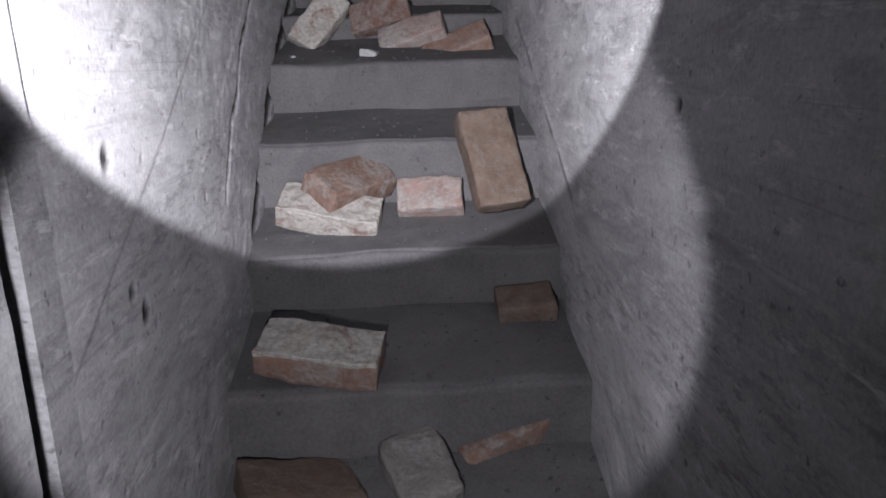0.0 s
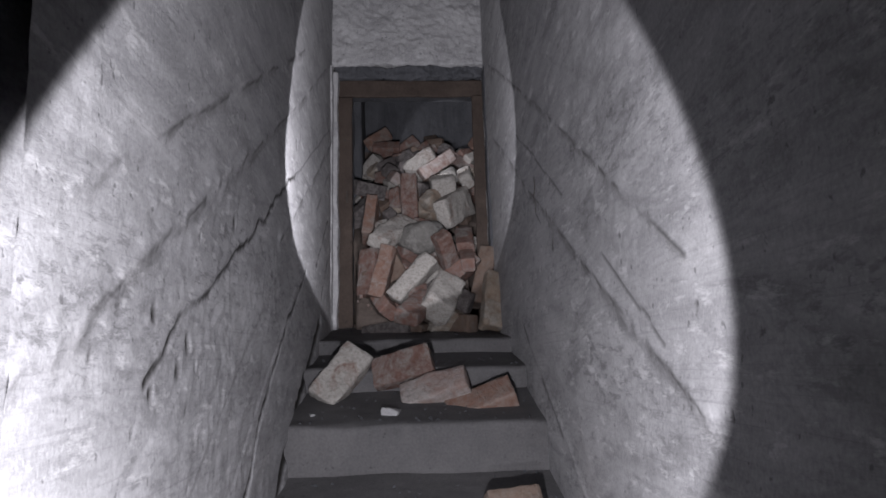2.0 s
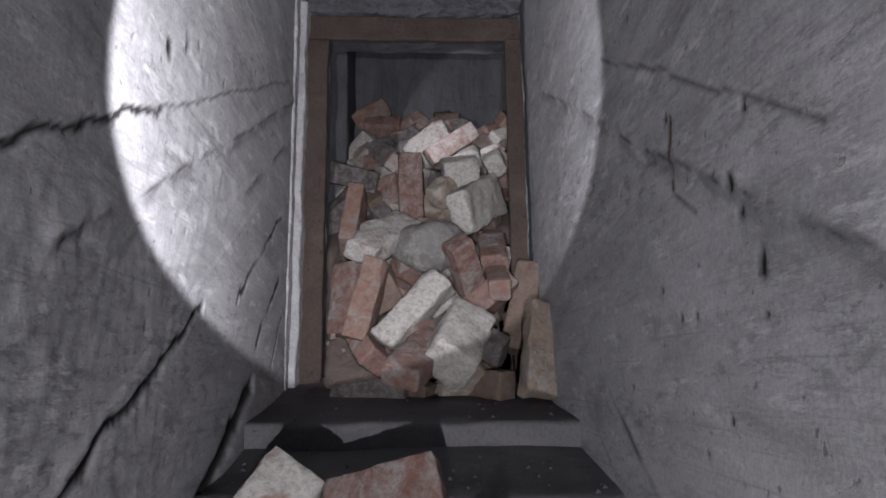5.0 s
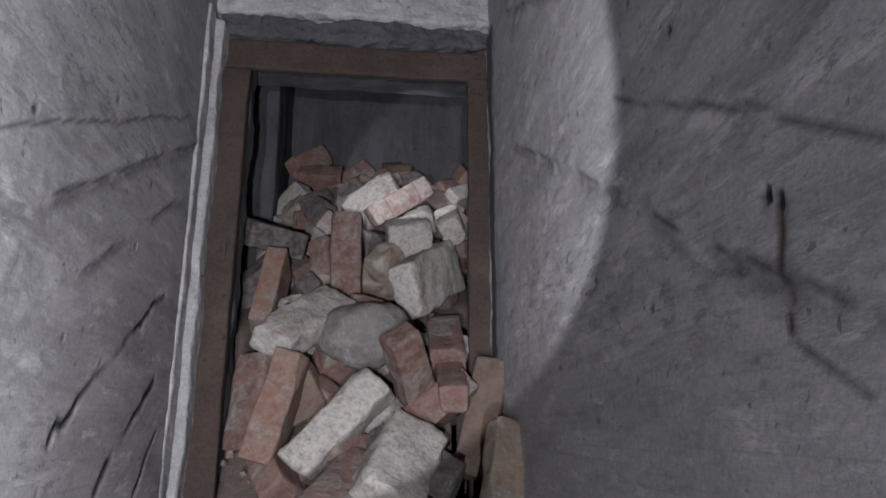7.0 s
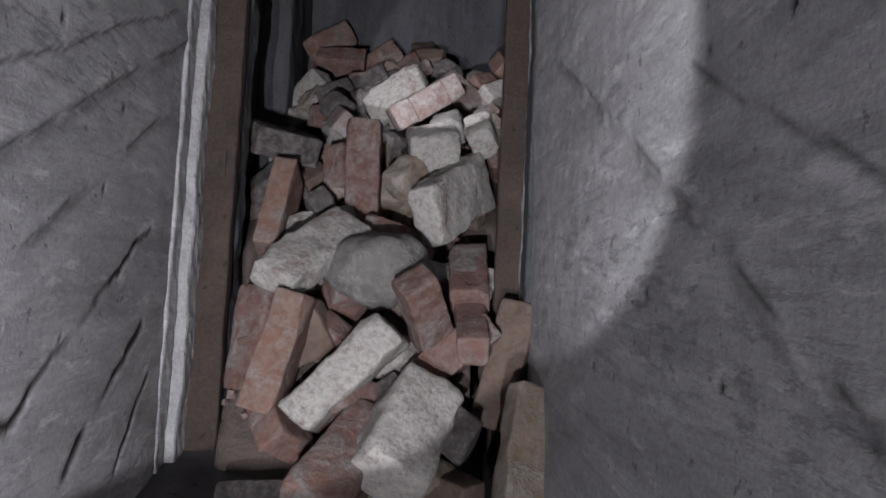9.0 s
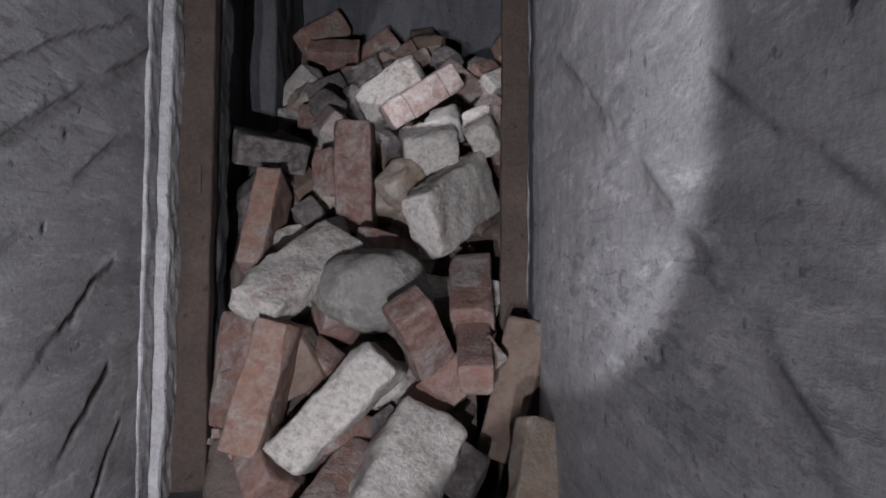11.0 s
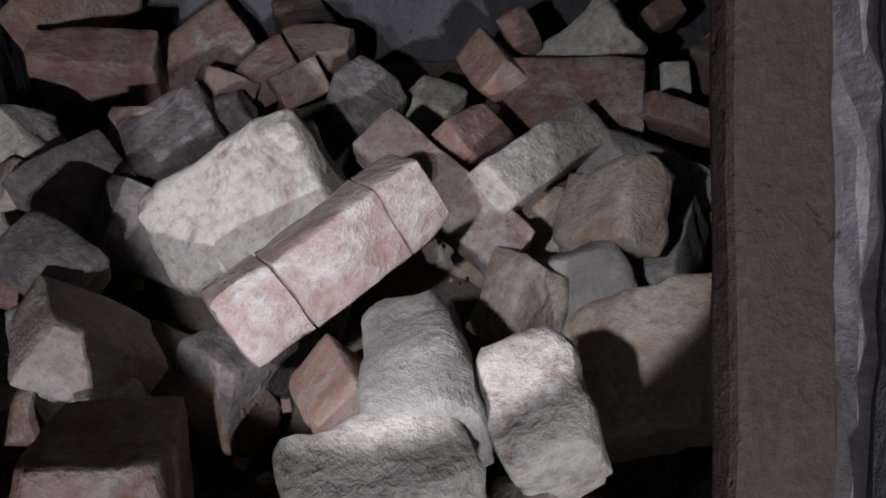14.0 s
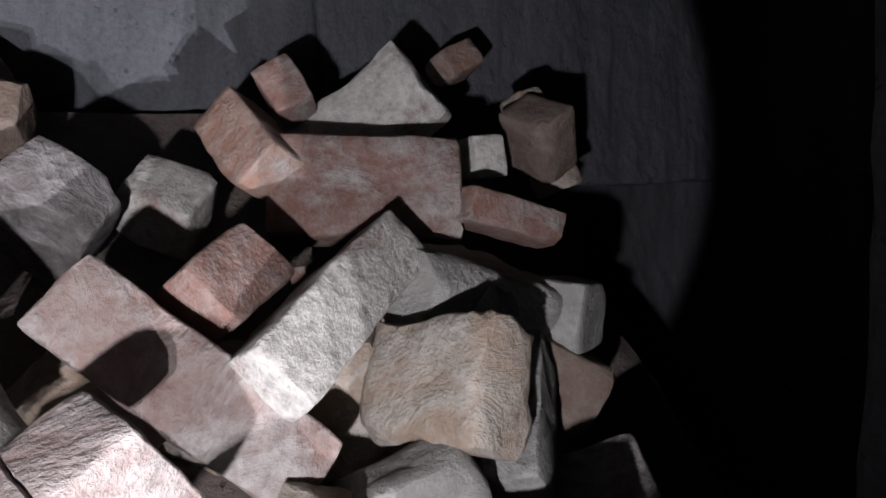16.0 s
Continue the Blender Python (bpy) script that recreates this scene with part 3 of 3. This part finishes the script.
loose_brick((0.212, 0.087, 0.208), (-98, 63, 47), (0.147, 0.280, 0.071), "w")
loose_brick((0.096, 0.113, 0.254), (-66, -45, 30), (0.093, 0.081, 0.068), "y")
loose_brick((0.157, 0.142, 0.335), (-56, -10, 6), (0.125, 0.100, 0.090), "w")
loose_brick((0.279, 0.166, 0.381), (-133, -20, -15), (0.070, 0.100, 0.080), "w")
loose_brick((0.139, 0.308, 0.487), (-83, -34, 10), (0.211, 0.069, 0.065), "p", grooves=(0.27, 0.76))
loose_brick((0.068, 0.450, 0.522), (-97, -29, -25), (0.193, 0.120, 0.090), "w")
loose_brick((0.271, 0.452, 0.532), (-119, -43, 9), (0.063, 0.213, 0.065), "p")
loose_brick((0.383, 0.468, 0.568), (-124, -21, 34), (0.207, 0.058, 0.070), "w")
loose_brick((0.451, 0.411, 0.512), (-112, -11, -76), (0.127, 0.094, 0.065), "y")
loose_brick((0.487, 0.612, 0.653), (-108, 2, -30), (0.186, 0.103, 0.065), "r")
loose_brick((0.540, 0.713, 0.726), (-112, -36, -32), (0.159, 0.099, 0.060), "w")
loose_brick((0.307, 0.504, 0.587), (-128, -19, 42), (0.088, 0.056, 0.070), "r")
loose_brick((0.312, 0.683, 0.645), (-157, -31, 47), (0.070, 0.074, 0.060), "w")
loose_brick((0.392, 0.668, 0.700), (-128, -47, -36), (0.058, 0.115, 0.060), "o")
loose_brick((0.453, 0.736, 0.760), (-117, -29, -18), (0.045, 0.059, 0.050), "r")
loose_brick((0.608, 0.551, 0.625), (-96, 17, 1), (0.123, 0.036, 0.060), "r")
loose_brick((0.646, 0.643, 0.685), (-95, -1, -8), (0.040, 0.046, 0.050), "w")
loose_brick((0.735, 0.646, 0.706), (-56, 17, -74), (0.069, 0.088, 0.060), "n")
loose_brick((0.767, 0.686, 0.703), (-108, -13, 4), (0.041, 0.131, 0.050), "y")
loose_brick((0.721, 0.810, 0.813), (-117, -23, 9), (0.061, 0.041, 0.050), "o")
loose_brick((0.560, 0.520, 0.550), (-72, 16, 15), (0.230, 0.070, 0.085), "g")
loose_brick((0.530, 0.424, 0.465), (-147, -11, -47), (0.050, 0.148, 0.065), "g")
loose_brick((0.199, 0.211, 0.404), (-156, -13, -13), (0.077, 0.149, 0.070), "g")
loose_brick((0.435, 0.275, 0.375), (-127, -18, -35), (0.150, 0.135, 0.080), "y")
loose_brick((0.144, 0.262, 0.374), (-158, -49, -6), (0.057, 0.088, 0.060), "o")
loose_brick((-0.068, 0.341, 0.411), (-53, -52, -11), (0.061, 0.104, 0.089), "p")
loose_brick((-0.136, 0.782, 0.697), (-32, 2, -3), (0.159, 0.117, 0.065), "r")
loose_brick((0.001, 0.853, 0.731), (-117, -36, -10), (0.151, 0.110, 0.065), "r")
loose_brick((-0.186, 0.861, 0.798), (-103, -33, 46), (0.180, 0.089, 0.065), "o")
loose_brick((0.155, 0.894, 0.773), (-143, -14, 6), (0.080, 0.177, 0.065), "n")
loose_brick((-0.226, 0.643, 0.545), (-92, -43, -35), (0.188, 0.094, 0.060), "w")
loose_brick((-0.108, 0.401, 0.474), (-132, -39, 39), (0.063, 0.083, 0.062), "k")
loose_brick((-0.084, 0.373, 0.378), (-157, -17, 25), (0.068, 0.163, 0.080), "w")
loose_brick((0.212, 0.662, 0.643), (-44, 39, -22), (0.089, 0.110, 0.060), "k")
loose_brick((-0.063, 0.230, 0.272), (-98, -10, -28), (0.062, 0.115, 0.119), "r")
loose_brick((-0.109, 0.130, 0.174), (-129, -35, 21), (0.058, 0.061, 0.062), "k")
loose_brick((-0.020, 0.619, 0.600), (-125, -27, -8), (0.110, 0.090, 0.070), "k")
loose_brick((0.090, 0.722, 0.697), (-130, -30, -7), (0.080, 0.060, 0.050), "r")
loose_brick((0.031, 0.693, 0.666), (-84, 21, 21), (0.070, 0.050, 0.050), "n")
loose_brick((0.159, 0.752, 0.729), (-126, 2, -17), (0.100, 0.060, 0.060), "n")
loose_brick((0.039, 0.637, 0.625), (-129, -27, -22), (0.060, 0.050, 0.050), "k")
loose_brick((0.338, 0.370, 0.422), (-84, 23, 24), (0.090, 0.090, 0.060), "y")
loose_brick((0.411, 0.375, 0.426), (-91, -21, -15), (0.090, 0.110, 0.060), "g")
loose_brick((0.528, 0.475, 0.508), (-102, 16, 28), (0.060, 0.120, 0.060), "g")
loose_brick((0.127, 0.685, 0.675), (-87, -28, 8), (0.070, 0.050, 0.040), "r")
loose_brick((-0.152, 0.482, 0.458), (-99, 0, -25), (0.080, 0.070, 0.060), "r")
loose_brick((-0.122, 0.568, 0.536), (-111, -28, 34), (0.110, 0.100, 0.060), "k")
loose_brick((-0.056, 0.640, 0.610), (-88, 3, -15), (0.080, 0.060, 0.050), "r")
loose_brick((0.662, 0.515, 0.525), (-85, 5, 30), (0.090, 0.070, 0.060), "g")
step_brick((-0.199, -2.260, -1.262), (-164, 7, -8), (0.241, 0.114, 0.065), "O")
step_brick((-0.149, -1.787, -1.000), (-151, -3, 49), (0.230, 0.116, 0.065), "o")
step_brick((-0.200, -1.843, -1.065), (-153, 11, -5), (0.248, 0.106, 0.065), "W")
step_brick((0.050, -1.779, -1.048), (-132, -3, -5), (0.167, 0.095, 0.065), "p")
step_brick((0.202, -1.818, -0.951), (-122, -3, 12), (0.130, 0.255, 0.065), "n")
step_brick((0.245, -2.046, -1.256), (-161, -4, -1), (0.133, 0.094, 0.065), "n")
step_brick((0.188, -2.267, -1.439), (-169, -19, 15), (0.263, 0.103, 0.065), "o")
step_brick((-0.016, -2.378, -1.466), (-164, -6, 15), (0.126, 0.166, 0.065), "g")
step_brick((-0.239, -2.411, -1.470), (178, 13, 18), (0.215, 0.165, 0.065), "n")
step_brick((-0.260, -1.109, -0.583), (-124, 33, -14), (0.106, 0.214, 0.065), "w")
step_brick((-0.059, -1.055, -0.564), (-115, -15, -8), (0.201, 0.105, 0.065), "r")
step_brick((0.040, -1.162, -0.632), (-133, -18, -12), (0.217, 0.097, 0.065), "p")
step_brick((0.179, -1.211, -0.675), (-141, -19, -5), (0.214, 0.095, 0.065), "o")


def buried_bricks():
    rnd = random.Random(21)
    for i in range(9):
        for j in range(9):
            x, z = -0.25 + 0.115 * i + rnd.uniform(-0.03, 0.03), -0.40 + 0.125 * j + rnd.uniform(-0.03, 0.03)
            y = heap_y(x, z) + rnd.uniform(0.085, 0.12) + 0.06 * min(1, max(0, (z - 0.15) / 0.2))
            if (abs(x) > 0.22 and y < 0.26) or y > 0.86 or z > 0.52 or x > 0.62:
                continue
            dims = (rnd.uniform(0.11, 0.24), rnd.uniform(0.09, 0.12), rnd.uniform(0.06, 0.075))
            turn = (-50 + rnd.uniform(-40, 40), rnd.uniform(-40, 40), rnd.uniform(-60, 60))
            loose_brick((x, y, z), turn, dims, rnd.choice("rrnkyw"), (), "dusty broken brick buried deeper in the rubble heap")


buried_bricks()


def boulder(place, size, turn, seed):
    bm = bmesh.new()
    bmesh.ops.create_icosphere(bm, subdivisions=4, radius=1)
    for v in bm.verts:
        d = v.co.normalized()
        k = 1 + 0.16 * noise.noise(d * 1.6 + Vector((seed, 0, 0))) + 0.05 * noise.noise(d * 5 + Vector((0, seed, 0))) + 0.02 * noise.noise(d * 15)
        v.co = Vector((d.x * size[0] * k, d.y * size[1] * k, d.z * size[2] * k))
    ob = part("stone", bm, BRICKS["g"][0])
    for p in ob.data.polygons:
        p.use_smooth = True
    ob.matrix_world = pose(*place, *turn)
    return tagged(ob, "smooth rounded grey stone wedged between bricks", "stone")


boulder((0.047, -0.105, 0.028), (0.118, 0.080, 0.082), (10, 0, -8), 2.4)


# small broken pieces between the bricks: too many to count
def crumbs():
    rnd = random.Random(5)
    verts, faces = [], []
    for _ in range(240):
        x, z = rnd.uniform(-0.27, 0.50), rnd.uniform(-0.36, 0.58)
        y = heap_y(x, z) + rnd.uniform(0.10, 0.14)
        if abs(x) > 0.26 and y < 0.2:
            continue
        s = rnd.uniform(0.003, 0.009)
        rot = Euler((rnd.uniform(0, 6), rnd.uniform(0, 6), rnd.uniform(0, 6))).to_matrix()
        base = len(verts)
        for cx, cy, cz in ((-1, -1, -1), (1, -1, -1), (1, 1, -1), (-1, 1, -1), (-1, -1, 1), (1, -1, 1), (1, 1, 1), (-1, 1, 1)):
            p = rot @ Vector((cx * s * rnd.uniform(0.6, 1.2), cy * s * rnd.uniform(0.4, 1), cz * s * rnd.uniform(0.4, 0.8)))
            verts.append((x + p.x, y + p.y, z + p.z))
        faces += [tuple(base + i for i in f) for f in ((0, 3, 2, 1), (4, 5, 6, 7), (0, 1, 5, 4), (1, 2, 6, 5), (2, 3, 7, 6), (3, 0, 4, 7))]
    ob = skin("brick_crumbs", verts, faces, BRICKS["r"][0], smooth=False)
    tagged(ob, "small red and grey brick crumbs between the bricks", "rubble", kind="stuff")


crumbs()


def mortar_chip(place, size, seed):
    ob = brick_mesh("mortar_chip", (size, size * 0.7, size * 0.45), seed, PLASTER, True)
    ob.matrix_world = pose(*place, 10, 5, seed * 37)
    return tagged(ob, "small white mortar chip on the stair", "mortar chip", "chips on the stair")


for k, (x, y, z, s) in enumerate(((-0.335, -1.50, -0.90, 0.035), (-0.335, -1.58, -0.905, 0.02), (-0.07, -1.57, -0.908, 0.03), (-0.05, -2.02, -1.365, 0.03),
                                  (0.10, -2.24, -1.585, 0.07), (-0.27, -1.87, -1.148, 0.018), (-0.33, -1.86, -1.148, 0.015), (0.15, -2.06, -1.37, 0.018),
                                  (0.06, -2.08, -1.37, 0.016), (-0.10, -1.30, -0.69, 0.07), (-0.33, -1.28, -0.70, 0.05), (-0.28, -1.31, -0.70, 0.025))):
    mortar_chip((x, y, z), s, k + 3)


def stair_dust():
    rnd = random.Random(8)
    verts, faces = [], []
    backs = [0.0] + [n[0] for n in NOSINGS]
    for k, (y, z) in enumerate(NOSINGS[:7]):
        for _ in range(70):
            px, py = rnd.uniform(-0.35, 0.33), rnd.uniform(y + 0.01, backs[k] - 0.01)
            s = rnd.uniform(0.0015, 0.006)
            b = len(verts)
            for q in ((-1, -1, 0), (1, -0.6, 0), (0.7, 1, 0), (-0.8, 0.7, 0), (0, 0, 1.1)):
                verts.append((px + q[0] * s * rnd.uniform(0.6, 1.2), py + q[1] * s, z + 0.001 + (0.12 if k < 2 else 0.20) * (backs[k] - y) * ((py - y) / (backs[k] - y)) ** 1.3 + q[2] * s))
            faces += [(b, b + 1, b + 4), (b + 1, b + 2, b + 4), (b + 2, b + 3, b + 4), (b + 3, b, b + 4)]
    tagged(skin("stair_grit", verts, faces, SHADED_GREY, smooth=False), "fine pale grit scattered on the treads", "grit", kind="stuff")


stair_dust()
